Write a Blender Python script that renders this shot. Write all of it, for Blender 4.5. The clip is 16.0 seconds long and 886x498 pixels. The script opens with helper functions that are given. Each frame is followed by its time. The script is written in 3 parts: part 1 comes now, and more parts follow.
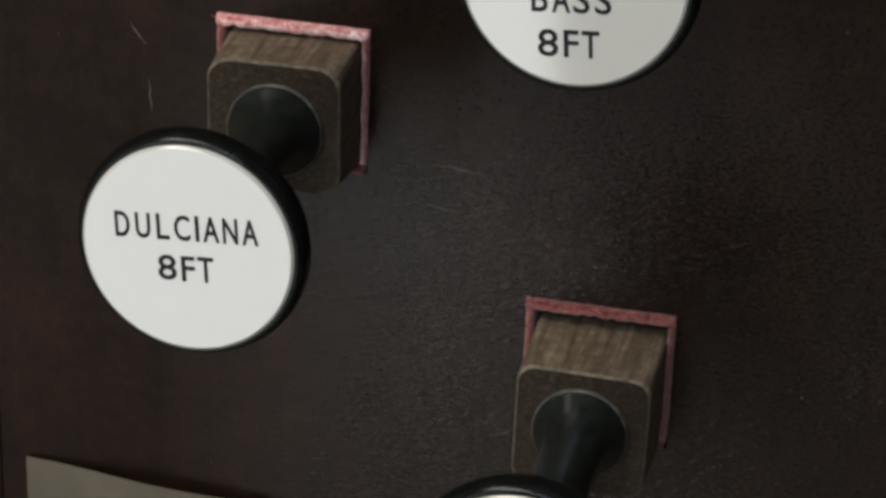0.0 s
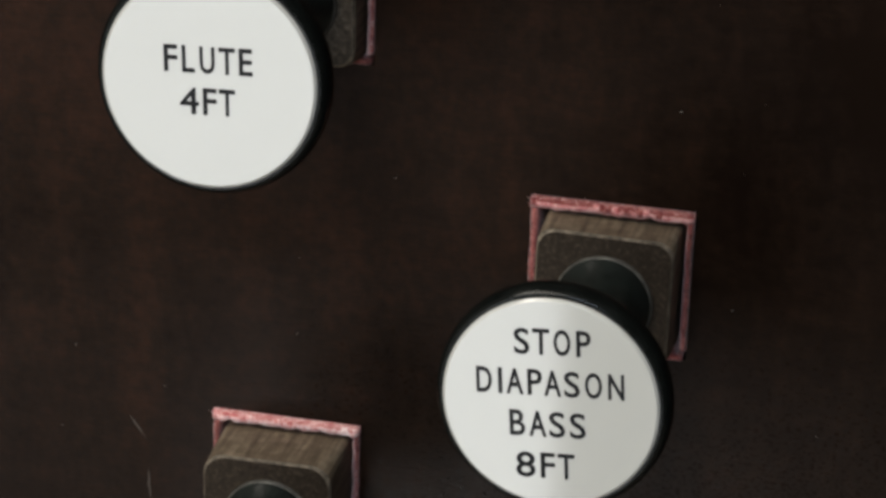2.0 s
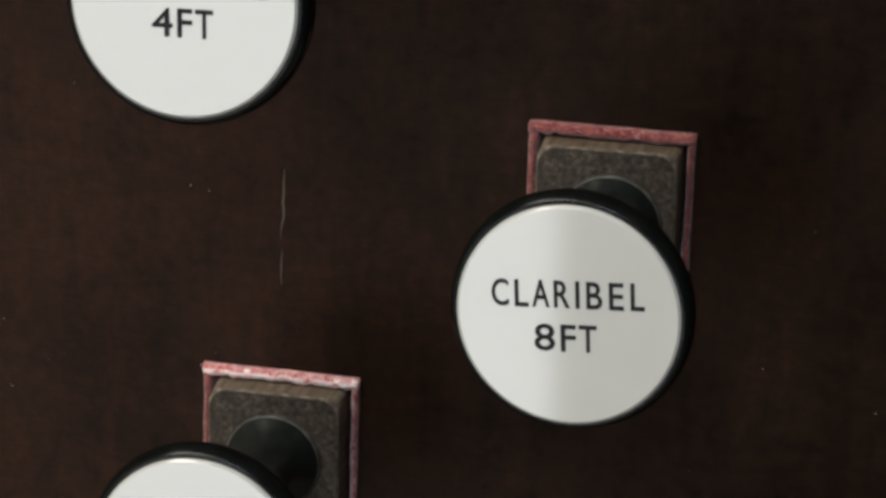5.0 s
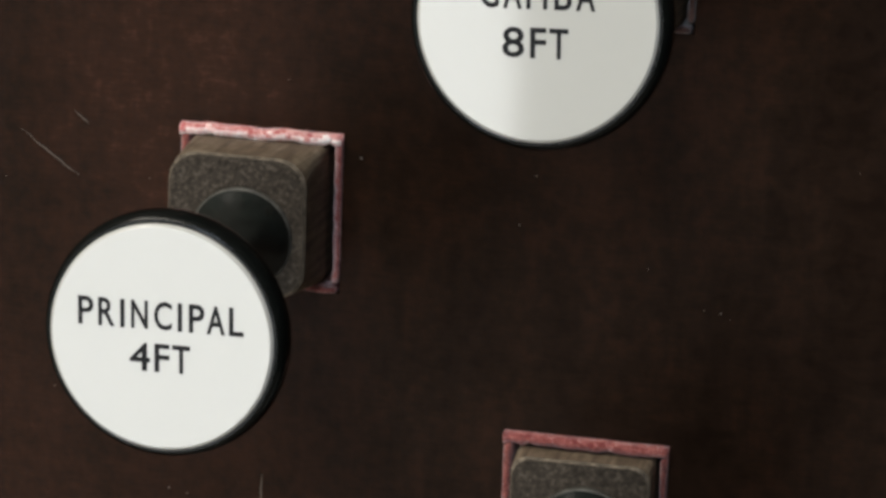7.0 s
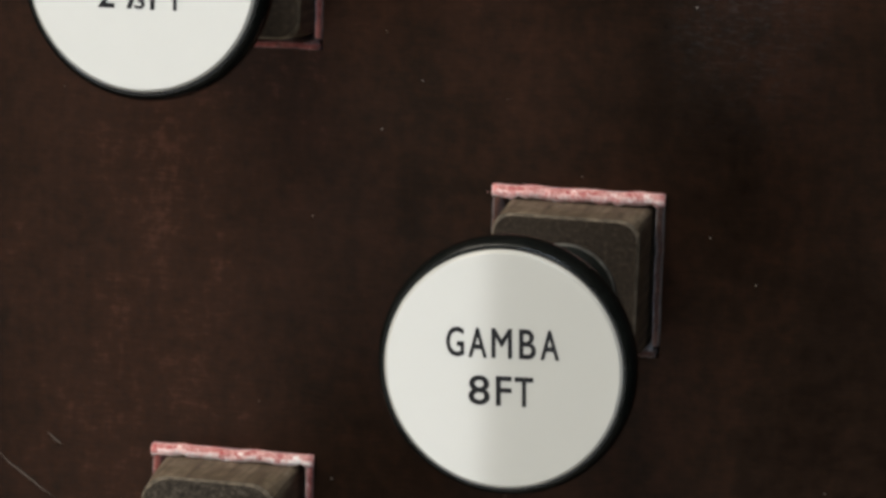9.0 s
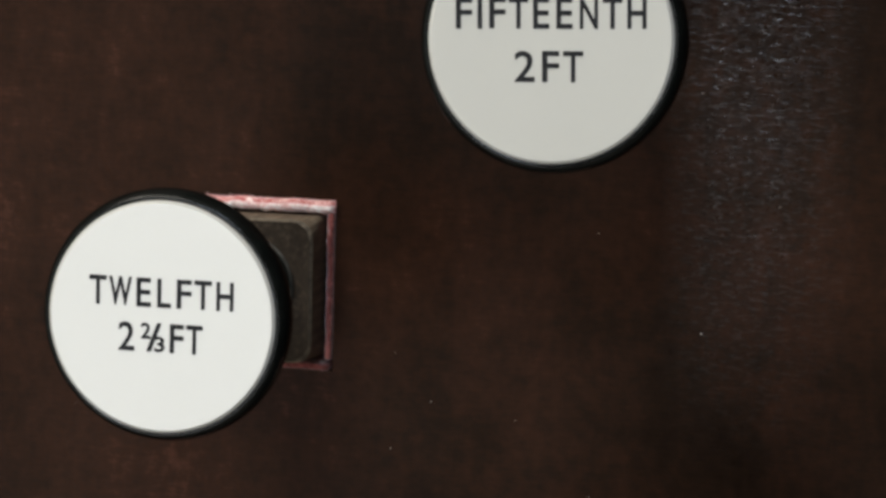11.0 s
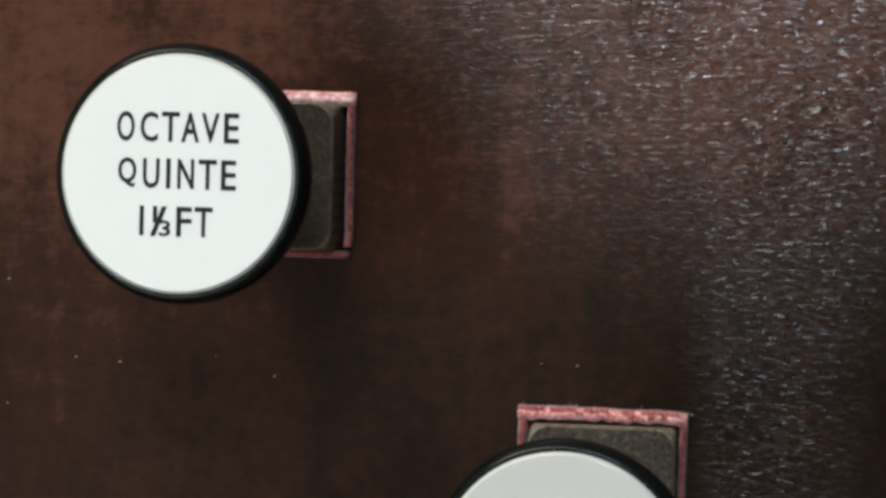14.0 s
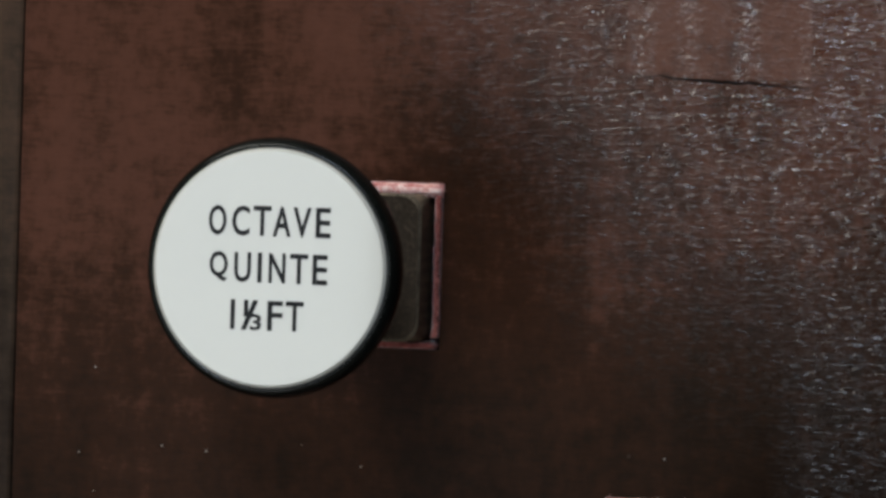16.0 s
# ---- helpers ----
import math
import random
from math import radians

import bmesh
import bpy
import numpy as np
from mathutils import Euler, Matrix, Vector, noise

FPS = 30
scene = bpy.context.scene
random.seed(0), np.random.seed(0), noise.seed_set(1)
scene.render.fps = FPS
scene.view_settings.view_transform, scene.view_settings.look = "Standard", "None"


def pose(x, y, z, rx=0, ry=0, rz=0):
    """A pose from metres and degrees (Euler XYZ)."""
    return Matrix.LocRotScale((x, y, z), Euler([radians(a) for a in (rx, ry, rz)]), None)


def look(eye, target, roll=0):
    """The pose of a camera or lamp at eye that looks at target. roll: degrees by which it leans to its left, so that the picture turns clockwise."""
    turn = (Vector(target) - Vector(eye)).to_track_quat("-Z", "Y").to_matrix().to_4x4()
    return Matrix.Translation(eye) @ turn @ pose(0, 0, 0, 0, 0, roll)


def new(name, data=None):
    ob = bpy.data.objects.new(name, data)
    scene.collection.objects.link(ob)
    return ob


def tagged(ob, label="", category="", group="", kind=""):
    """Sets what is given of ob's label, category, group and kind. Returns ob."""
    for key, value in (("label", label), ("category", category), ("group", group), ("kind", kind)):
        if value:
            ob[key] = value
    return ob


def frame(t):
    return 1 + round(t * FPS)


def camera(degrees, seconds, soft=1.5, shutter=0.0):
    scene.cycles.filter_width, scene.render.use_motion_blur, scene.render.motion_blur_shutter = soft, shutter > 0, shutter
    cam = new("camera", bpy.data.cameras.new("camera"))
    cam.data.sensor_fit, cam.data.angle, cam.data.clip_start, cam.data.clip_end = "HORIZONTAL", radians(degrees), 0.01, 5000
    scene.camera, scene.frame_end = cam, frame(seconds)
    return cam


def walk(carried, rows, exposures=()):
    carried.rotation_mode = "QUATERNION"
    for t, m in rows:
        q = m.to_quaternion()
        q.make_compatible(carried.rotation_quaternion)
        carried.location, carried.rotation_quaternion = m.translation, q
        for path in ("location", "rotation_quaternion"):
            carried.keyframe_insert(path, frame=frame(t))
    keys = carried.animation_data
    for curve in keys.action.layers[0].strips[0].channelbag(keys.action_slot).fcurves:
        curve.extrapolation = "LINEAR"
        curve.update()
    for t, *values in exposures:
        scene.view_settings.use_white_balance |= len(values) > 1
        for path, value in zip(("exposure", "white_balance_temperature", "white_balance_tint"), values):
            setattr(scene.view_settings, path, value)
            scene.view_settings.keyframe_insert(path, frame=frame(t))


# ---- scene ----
import functools

# Drawstop jamb of a pipe organ. Lengths below are in metres; jamb measures are given in centimetres from the
# corner of one bushing and turned into metres by at().

cam = camera(18.22, 16.0, soft=3.3)
PATH = [
    (0, (0.09303, -0.37455, 1.15431), (0.02161, -0.04132, 0.98621), 2.10),
    (0.5, (0.09485, -0.38004, 1.16623), (0.02344, -0.04430, 1.00319), 2.30),
    (1, (0.09567, -0.37869, 1.17556), (0.02246, -0.04039, 1.01873), 2.26),
    (1.5, (0.09579, -0.38065, 1.17948), (0.02157, -0.03830, 1.03221), 2.10),
    (2, (0.09757, -0.37927, 1.18511), (0.02038, -0.03439, 1.04548), 1.95),
    (2.5, (0.09725, -0.37812, 1.19408), (0.01967, -0.03205, 1.05761), 1.98),
    (3, (0.09660, -0.37926, 1.19982), (0.01942, -0.03070, 1.06964), 2.00),
    (3.5, (0.09656, -0.38150, 1.20340), (0.01952, -0.03029, 1.08047), 1.91),
    (4, (0.09859, -0.38209, 1.20954), (0.01972, -0.02944, 1.09199), 1.83),
    (4.2, (0.09884, -0.38218, 1.21269), (0.01969, -0.02914, 1.09651), 1.81),
    (6.5, (0.09934, -0.37812, 1.24354), (0.01884, -0.02040, 1.14374), 2.22),
    (7, (0.09985, -0.37849, 1.24985), (0.01972, -0.01898, 1.15645), 2.16),
    (7.5, (0.09786, -0.37797, 1.25410), (0.02007, -0.01613, 1.16797), 2.10),
    (8, (0.09724, -0.37813, 1.25972), (0.02095, -0.01461, 1.17951), 1.85),
    (8.5, (0.09918, -0.37773, 1.26502), (0.02150, -0.01350, 1.18954), 1.60),
    (9, (0.10011, -0.37828, 1.27204), (0.02148, -0.01323, 1.20165), 1.52),
    (9.5, (0.09656, -0.37808, 1.27901), (0.02033, -0.01139, 1.21474), 1.50),
    (9.7, (0.09649, -0.37810, 1.28262), (0.01981, -0.01119, 1.22024), 1.43),
    (11.8, (0.09114, -0.38440, 1.30420), (0.01983, -0.01347, 1.26267), 1.55),
    (12, (0.09157, -0.38407, 1.30726), (0.02079, -0.01286, 1.26728), 1.49),
    (12.5, (0.09361, -0.38233, 1.31687), (0.02312, -0.01089, 1.27861), 1.44),
    (13, (0.09410, -0.38010, 1.32151), (0.02346, -0.00795, 1.29125), 1.44),
    (13.5, (0.09043, -0.37842, 1.32468), (0.02015, -0.00562, 1.30267), 1.62),
    (14, (0.08566, -0.37730, 1.33093), (0.01483, -0.00431, 1.31489), 1.59),
    (14.5, (0.08457, -0.37863, 1.33618), (0.01113, -0.00596, 1.32505), 1.57),
    (15, (0.08291, -0.37847, 1.33841), (0.00769, -0.00607, 1.33101), 1.53),
    (15.5, (0.07953, -0.37948, 1.33762), (0.00518, -0.00687, 1.33177), 1.57),
    (16, (0.08121, -0.37776, 1.33518), (0.00251, -0.00609, 1.32714), 1.84),
]
# stops, and the white balance that drifts with the clip's camera
EXPOSURES = [(0, -0.16, 6500, 10), (0.5, 0.10, 6500, 10), (1.5, -0.06, 6500, 10), (3.0, -0.06, 6500, 10), (4.0, -0.12, 6500, 10), (6.5, 0.0, 6560, 10), (7.0, 0.05, 6560, 10), (7.5, 0.08, 6600, 10),
             (8.0, -0.02, 6700, 10), (8.5, -0.12, 6850, 10), (9.0, -0.06, 6700, 10), (9.5, 0.04, 6520, 10), (12.0, -0.08, 6600, 10), (12.5, -0.15, 6650, 10),
             (13.0, -0.08, 6550, 10), (13.5, 0.0, 6420, 8), (14.0, 0.10, 6250, 7), (14.5, -0.02, 6250, 7), (15.0, -0.12, 6250, 7), (15.5, -0.19, 6250, 7), (16.0, -0.32, 6250, 7)]
walk(cam, [(t, look(eye, target, roll)) for t, eye, target, roll in PATH], EXPOSURES)

# ---- world and lights ----
world = bpy.data.worlds.new("dim_room_air")
scene.world = world
world.use_nodes = True
world.node_tree.nodes["Background"].inputs[0].default_value = (1.0, 0.93, 0.86, 1)
world.node_tree.nodes["Background"].inputs[1].default_value = 0.02


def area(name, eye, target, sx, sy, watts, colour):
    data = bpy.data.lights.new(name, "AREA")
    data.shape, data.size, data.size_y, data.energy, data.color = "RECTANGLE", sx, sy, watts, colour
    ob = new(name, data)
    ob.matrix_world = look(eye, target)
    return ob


area("ceiling_lamp", (-0.68, -0.85, 2.80), (0.0, 0, 1.15), 1.3, 0.9, 52, (1.0, 0.94, 0.84))
# two unseen lamps added behind for reflections: one broad, one small and high
area("reflection_light_broad", (-0.79, -1.83, 0.77), (-0.79, 0, 0.77), 0.82, 1.48, 18.0, (0.93, 0.97, 1.0))
area("glint_light_high", (0.12, -1.83, 2.12), (0.12, 0, 1.9), 0.55, 0.70, 27.0, (0.72, 0.84, 1.0))


# ---- materials ----
def material(name):
    m = bpy.data.materials.new(name)
    m.use_nodes = True
    nodes, links = m.node_tree.nodes, m.node_tree.links
    return m, nodes, links, nodes["Principled BSDF"]


def coords(nodes, links, scale, kind="Object"):
    tc, mp = nodes.new("ShaderNodeTexCoord"), nodes.new("ShaderNodeMapping")
    mp.inputs["Scale"].default_value = scale
    links.new(tc.outputs[kind], mp.inputs["Vector"])
    return mp.outputs["Vector"]


def noise_tex(nodes, links, vector, scale, detail=4.0, rough=0.55, distort=0.0):
    n = nodes.new("ShaderNodeTexNoise")
    n.inputs["Scale"].default_value, n.inputs["Detail"].default_value = scale, detail
    n.inputs["Roughness"].default_value, n.inputs["Distortion"].default_value = rough, distort
    links.new(vector, n.inputs["Vector"])
    return n.outputs["Fac"]


def ramp(nodes, links, fac, stops):
    r = nodes.new("ShaderNodeValToRGB")
    while len(r.color_ramp.elements) < len(stops):
        r.color_ramp.elements.new(0.5)
    for e, (pos, colour) in zip(r.color_ramp.elements, stops):
        e.position, e.color = pos, (*colour, 1)
    links.new(fac, r.inputs["Fac"])
    return r.outputs["Color"]


def sums(nodes, links, *pairs):
    """The weighted sum of grey sockets."""
    total = None
    for sock, w in pairs:
        n = nodes.new("ShaderNodeMath")
        n.operation = "MULTIPLY_ADD"
        links.new(sock, n.inputs[0])
        n.inputs[1].default_value, n.inputs[2].default_value = w, 0.0
        if total is not None:
            links.new(total, n.inputs[2])
        total = n.outputs[0]
    return total


def bump(nodes, links, bsdf, height, strength, distance):
    b = nodes.new("ShaderNodeBump")
    b.inputs["Strength"].default_value, b.inputs["Distance"].default_value = strength, distance
    links.new(height, b.inputs["Height"])
    links.new(b.outputs["Normal"], bsdf.inputs["Normal"])


def math_node(nodes, links, kind, a, b, c=None):
    n = nodes.new("ShaderNodeMath")
    n.operation, n.use_clamp = kind, True
    for sock, v in zip(n.inputs, (a, b, c)):
        if isinstance(v, float):
            sock.default_value = v
        elif v is not None:
            links.new(v, sock)
    return n.outputs[0]


def varnished_mahogany(name, dark, mid, light, relief=1.0, upright=False):
    """Dark stained board: colour streaks with shade painted in, and an old varnish glossed low and set with glints
    higher up.
    """
    m, nodes, links, bsdf = material(name)
    streak = noise_tex(nodes, links, coords(nodes, links, (150, 60, 26)), 1.0, 5, 0.62, 0.5)
    cloud = noise_tex(nodes, links, coords(nodes, links, (1, 1, 0.8)), 24.0, 4, 0.6)
    fine = noise_tex(nodes, links, coords(nodes, links, (500, 500, 420)), 1.0, 3, 0.65)
    stretch = (900, 500, 1500) if upright else (480, 400, 1900)
    fleck = noise_tex(nodes, links, coords(nodes, links, stretch), 1.0, 2, 0.6, 0.5)
    ripple = noise_tex(nodes, links, coords(nodes, links, (330, 300, 1900)), 1.0, 3, 0.6, 0.4)
    blotch = noise_tex(nodes, links, coords(nodes, links, (75, 60, 210)), 1.0, 4, 0.6, 0.6)
    pore = noise_tex(nodes, links, coords(nodes, links, (1250, 1200, 1900)), 1.0, 2, 0.6)
    split, tc = nodes.new("ShaderNodeSeparateXYZ"), nodes.new("ShaderNodeTexCoord")
    links.new(tc.outputs["Object"], split.inputs[0])

    def along(axis, lo, hi, to_lo, to_hi):
        n = nodes.new("ShaderNodeMapRange")
        links.new(split.outputs[axis], n.inputs["Value"])
        for key, v in (("From Min", lo), ("From Max", hi), ("To Min", to_lo), ("To Max", to_hi)):
            n.inputs[key].default_value = v
        return n.outputs[0]

    # stain faded unevenly towards the top; knob shade, lamp falloff and sheen painted in
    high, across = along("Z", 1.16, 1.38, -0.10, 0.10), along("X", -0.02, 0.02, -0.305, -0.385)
    # upper-right sheen, put into the base colour
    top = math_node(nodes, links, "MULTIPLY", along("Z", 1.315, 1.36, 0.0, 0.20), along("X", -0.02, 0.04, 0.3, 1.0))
    # shade about the upper knobs, painted as darker board
    knob_shade = math_node(nodes, links, "MULTIPLY", math_node(nodes, links, "MULTIPLY", along("Z", 1.326, 1.302, 0.0, 0.13), along("Z", 1.25, 1.275, 0.0, 1.0)), along("X", -0.04, 0.02, 0.45, 1.0))
    # low and edge: where the light drops off, darkened in the colour
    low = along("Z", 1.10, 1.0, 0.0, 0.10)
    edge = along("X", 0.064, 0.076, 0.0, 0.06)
    both = sums(nodes, links, (streak, 0.33), (blotch, 0.24), (cloud, 0.50), (fine, 0.38), (ripple, 0.22), (knob_shade, -1.0), (edge, -1.0), (low, -1.0), (high, 1.0), (across, 1.0), (top, 1.0))
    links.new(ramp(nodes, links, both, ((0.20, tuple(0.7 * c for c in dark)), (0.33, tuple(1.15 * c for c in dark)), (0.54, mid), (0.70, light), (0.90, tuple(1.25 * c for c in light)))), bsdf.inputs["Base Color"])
    # varnish gloss placed as sheen: full low, thin midway, glinting flecks at upper side
    side = math_node(nodes, links, "MULTIPLY", along("X", -0.015, 0.03, 0.05, 1.0), along("X", 0.068, 0.080, 1.0, 0.2))
    sum_xz = nodes.new("ShaderNodeMath")
    sum_xz.operation = "MULTIPLY_ADD"
    links.new(split.outputs["X"], sum_xz.inputs[0])
    sum_xz.inputs[1].default_value = 1.0
    links.new(split.outputs["Z"], sum_xz.inputs[2])
    slope_n = nodes.new("ShaderNodeMapRange")
    links.new(sum_xz.outputs[0], slope_n.inputs["Value"])
    for key, v in (("From Min", 1.332), ("From Max", 1.402), ("To Min", 0.0), ("To Max", 1.1)):
        slope_n.inputs[key].default_value = v
    slope = slope_n.outputs[0]
    worn = math_node(nodes, links, "MULTIPLY", slope, math_node(nodes, links, "MULTIPLY", side, along("Z", 1.298, 1.345, 0.06, 1.0)))
    # an upright band of sheen, put into the gloss mask
    rubbed = math_node(nodes, links, "MULTIPLY", math_node(nodes, links, "MULTIPLY", along("X", 0.047, 0.054, 0.0, 1.0), along("X", 0.063, 0.075, 1.0, 0.0)),
                       math_node(nodes, links, "MULTIPLY", along("Z", 1.215, 1.285, 0.0, 0.36), along("Z", 1.30, 1.335, 1.0, 0.0)))
    worn = sums(nodes, links, (worn, 1.0), (rubbed, 1.0))
    spot = noise_tex(nodes, links, coords(nodes, links, (520, 600, 1900)), 1.0, 2, 0.65, 0.4)
    glint = math_node(nodes, links, "MULTIPLY", ramp(nodes, links, spot, ((0.44, (0,) * 3), (0.58, (1,) * 3)) if upright else ((0.51, (0,) * 3), (0.64, (1,) * 3))), worn)
    if upright:
        # three upright bands of glints put into the patch's gloss, dull wood between them
        bands = [math_node(nodes, links, "MULTIPLY", along("X", x - w, x, 0.0, k), along("X", x + w, x, 0.0, 1.0)) for x, w, k in ((0.0283, 0.0022, 1.0), (0.0348, 0.0020, 0.6), (0.0427, 0.0024, 1.0), (0.0512, 0.0018, 0.5))]
        bands = sums(nodes, links, *((b, 1.0) for b in bands))
        worn = math_node(nodes, links, "MULTIPLY", worn, math_node(nodes, links, "MULTIPLY_ADD", bands, 0.75, 0.30))
        glint = math_node(nodes, links, "MULTIPLY", glint, math_node(nodes, links, "MULTIPLY_ADD", bands, 0.9, 0.10))
    low_sheen = math_node(nodes, links, "MULTIPLY", along("Z", 1.03, 0.965, 0.0, 1.0), along("X", -0.035, 0.02, 0.12, 1.0))
    links.new(sums(nodes, links, (low_sheen, 0.27), (worn, 0.30), (glint, 1.1), (cloud, 0.055)), bsdf.inputs["Specular IOR Level"])
    links.new(sums(nodes, links, (worn, -0.20), (glint, -0.16), (cloud, 0.16), (pore, 0.60), (low_sheen, -0.16)), bsdf.inputs["Roughness"])
    b = nodes.new("ShaderNodeBump")
    b.inputs["Distance"].default_value = 0.00016 * relief
    ridge = ramp(nodes, links, fleck, ((0.50, (0.0,) * 3), (0.64, (1.0,) * 3)))
    links.new(sums(nodes, links, (ridge, 0.7), (ripple, 0.5), (pore, 0.30)), b.inputs["Height"])
    links.new(sums(nodes, links, (worn, 0.95), (low_sheen, 0.22), (cloud, 0.20)), b.inputs["Strength"])
    links.new(b.outputs["Normal"], bsdf.inputs["Normal"])
    return m


def felt(name, deep, pale):
    m, nodes, links, bsdf = material(name)
    fuzz = noise_tex(nodes, links, coords(nodes, links, (1, 1, 1)), 2300.0, 3, 0.65)
    wear = noise_tex(nodes, links, coords(nodes, links, (1, 1, 1)), 650.0, 4, 0.7)
    middle = tuple((a + b) / 2 for a, b in zip(deep, pale))
    colour = ramp(nodes, links, sums(nodes, links, (fuzz, 0.5), (wear, 0.5)), ((0.42, deep), (0.51, middle), (0.60, pale)))
    links.new(colour, bsdf.inputs["Base Color"])
    bsdf.inputs["Roughness"].default_value = 1.0
    bsdf.inputs["Specular IOR Level"].default_value = 0.1
    bsdf.inputs["Sheen Weight"].default_value = 0.4
    bump(nodes, links, bsdf, fuzz, 0.9, 0.0004)
    return m


def rod_wood(name):
    """Unfinished rod: brown grain along its length."""
    m, nodes, links, bsdf = material(name)
    grain = noise_tex(nodes, links, coords(nodes, links, (900, 60, 900)), 1.0, 4, 0.6, 0.2)
    grime = noise_tex(nodes, links, coords(nodes, links, (1, 1, 1)), 500.0, 3, 0.6)
    colour = ramp(nodes, links, sums(nodes, links, (grain, 0.65), (grime, 0.35)),
                  ((0.34, (0.042, 0.029, 0.018)), (0.50, (0.100, 0.072, 0.045)), (0.66, (0.20, 0.155, 0.105))))
    links.new(colour, bsdf.inputs["Base Color"])
    bsdf.inputs["Roughness"].default_value = 0.62
    bump(nodes, links, bsdf, sums(nodes, links, (grain, 1.0), (grime, 0.5)), 0.5, 0.0003)
    return m


def end_grain(name, dark, mid, light):
    """The sawn, grimy end of a rod."""
    m, nodes, links, bsdf = material(name)
    speck = noise_tex(nodes, links, coords(nodes, links, (1, 1, 1)), 1500.0, 3, 0.65)
    colour = ramp(nodes, links, speck, ((0.30, dark), (0.55, mid), (0.78, light)))
    links.new(colour, bsdf.inputs["Base Color"])
    bsdf.inputs["Roughness"].default_value = 0.75
    bsdf.inputs["Specular IOR Level"].default_value = 0.15
    bump(nodes, links, bsdf, speck, 0.7, 0.0003)
    return m


def plain(name, colour, rough, spec=0.5, vary=0.12, scale=60.0):
    m, nodes, links, bsdf = material(name)
    n = noise_tex(nodes, links, coords(nodes, links, (1, 1, 1)), scale, 4, 0.6)
    lo, hi = tuple(c * (1 - vary) for c in colour), tuple(min(1, c * (1 + vary)) for c in colour)
    links.new(ramp(nodes, links, n, ((0.3, lo), (0.7, hi))), bsdf.inputs["Base Color"])
    bsdf.inputs["Roughness"].default_value = rough
    bsdf.inputs["Specular IOR Level"].default_value = spec
    return m


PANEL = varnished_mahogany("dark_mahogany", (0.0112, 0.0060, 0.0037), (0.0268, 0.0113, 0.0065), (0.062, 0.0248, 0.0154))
PATCH = varnished_mahogany("patched_mahogany", (0.014, 0.0066, 0.0042), (0.036, 0.0165, 0.0112), (0.085, 0.038, 0.026), 1.0, True)
CASE = varnished_mahogany("case_oak", (0.012, 0.008, 0.006), (0.03, 0.02, 0.014), (0.05, 0.03, 0.02), 0.4)
# worn cloth; top strips are also painted lighter for the lamp above, sides darker
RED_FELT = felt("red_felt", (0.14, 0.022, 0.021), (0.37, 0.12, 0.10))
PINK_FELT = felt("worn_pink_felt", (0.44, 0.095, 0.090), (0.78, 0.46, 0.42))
PALE_FELT = felt("frayed_lit_felt", (0.66, 0.24, 0.22), (0.95, 0.78, 0.74))
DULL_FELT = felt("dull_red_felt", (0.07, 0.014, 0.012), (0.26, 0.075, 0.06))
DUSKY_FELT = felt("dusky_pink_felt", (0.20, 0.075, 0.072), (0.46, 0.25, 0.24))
# red felt in the knob head's shade, browned in its colour
SHADED_FELT = felt("shaded_brown_felt", (0.022, 0.008, 0.0055), (0.075, 0.030, 0.020))
WHITE_FELT = felt("bare_lit_felt", (0.80, 0.46, 0.42), (0.97, 0.90, 0.86))
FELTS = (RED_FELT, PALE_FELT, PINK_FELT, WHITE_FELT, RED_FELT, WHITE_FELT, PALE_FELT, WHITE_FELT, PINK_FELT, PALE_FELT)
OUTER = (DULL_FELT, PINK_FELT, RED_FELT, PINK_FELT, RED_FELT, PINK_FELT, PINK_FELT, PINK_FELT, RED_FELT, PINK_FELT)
ROD = rod_wood("rod_wood")
ROD_END = end_grain("rod_end_grain", (0.016, 0.0125, 0.009), (0.042, 0.033, 0.024), (0.115, 0.094, 0.072))
# grimier end; on Gamba it holds the head's shade in the colour
DARK_END = end_grain("grimy_shaded_rod_end", (0.013, 0.0088, 0.0055), (0.0245, 0.0172, 0.0108), (0.058, 0.043, 0.029))
# worn bevel of the rod's end, its highlight put into the colour
ROD_EDGE = plain("worn_highlit_rod_edge", (0.110, 0.088, 0.063), 0.7, 0.3, 0.7, 900.0)
EBONY = plain("black_ebony", (0.0042, 0.0050, 0.0045), 0.17, 0.16, 0.3, 300.0)
COLLAR = plain("worn_black_collar", (0.065, 0.062, 0.053), 0.5, 0.35, 0.7, 700.0)
# the head's ebony, greyed so the flare's reflections are in the colour
NECK = plain("lit_ebony_neck", (0.0085, 0.0108, 0.0094), 0.20, 0.80, 0.4, 500.0)
IVORY = plain("ivory_plastic", (0.455, 0.448, 0.410), 0.06, 0.66, 0.012, 90.0)
INK = plain("black_engraving", (0.012, 0.012, 0.013), 0.6, 0.15)
PLASTER = plain("cream_plaster", (0.55, 0.52, 0.46), 0.9, 0.2, 0.08, 6.0)
DARK_WALL = plain("unseen_dark_wall", (0.035, 0.028, 0.022), 0.7, 0.3, 0.2, 12.0)
FLOOR = plain("pale_stone_floor", (0.46, 0.41, 0.34), 0.7, 0.3, 0.2, 9.0)
SCRATCH = plain("pale_scratch", (0.115, 0.094, 0.079), 0.7, 0.2)
CRACK = plain("dark_crack", (0.002, 0.002, 0.002), 0.9, 0.1)
DUST = plain("grey_dust", (0.24, 0.21, 0.19), 0.9, 0.1)
CARD = plain("buff_card", (0.098, 0.083, 0.062), 0.8, 0.2, 0.15, 80.0)


# ---- mesh helpers ----
def at(x, y, z):
    """Jamb centimetres to the world's metres."""
    return Vector((x / 100, y / 100, 1 + z / 100))


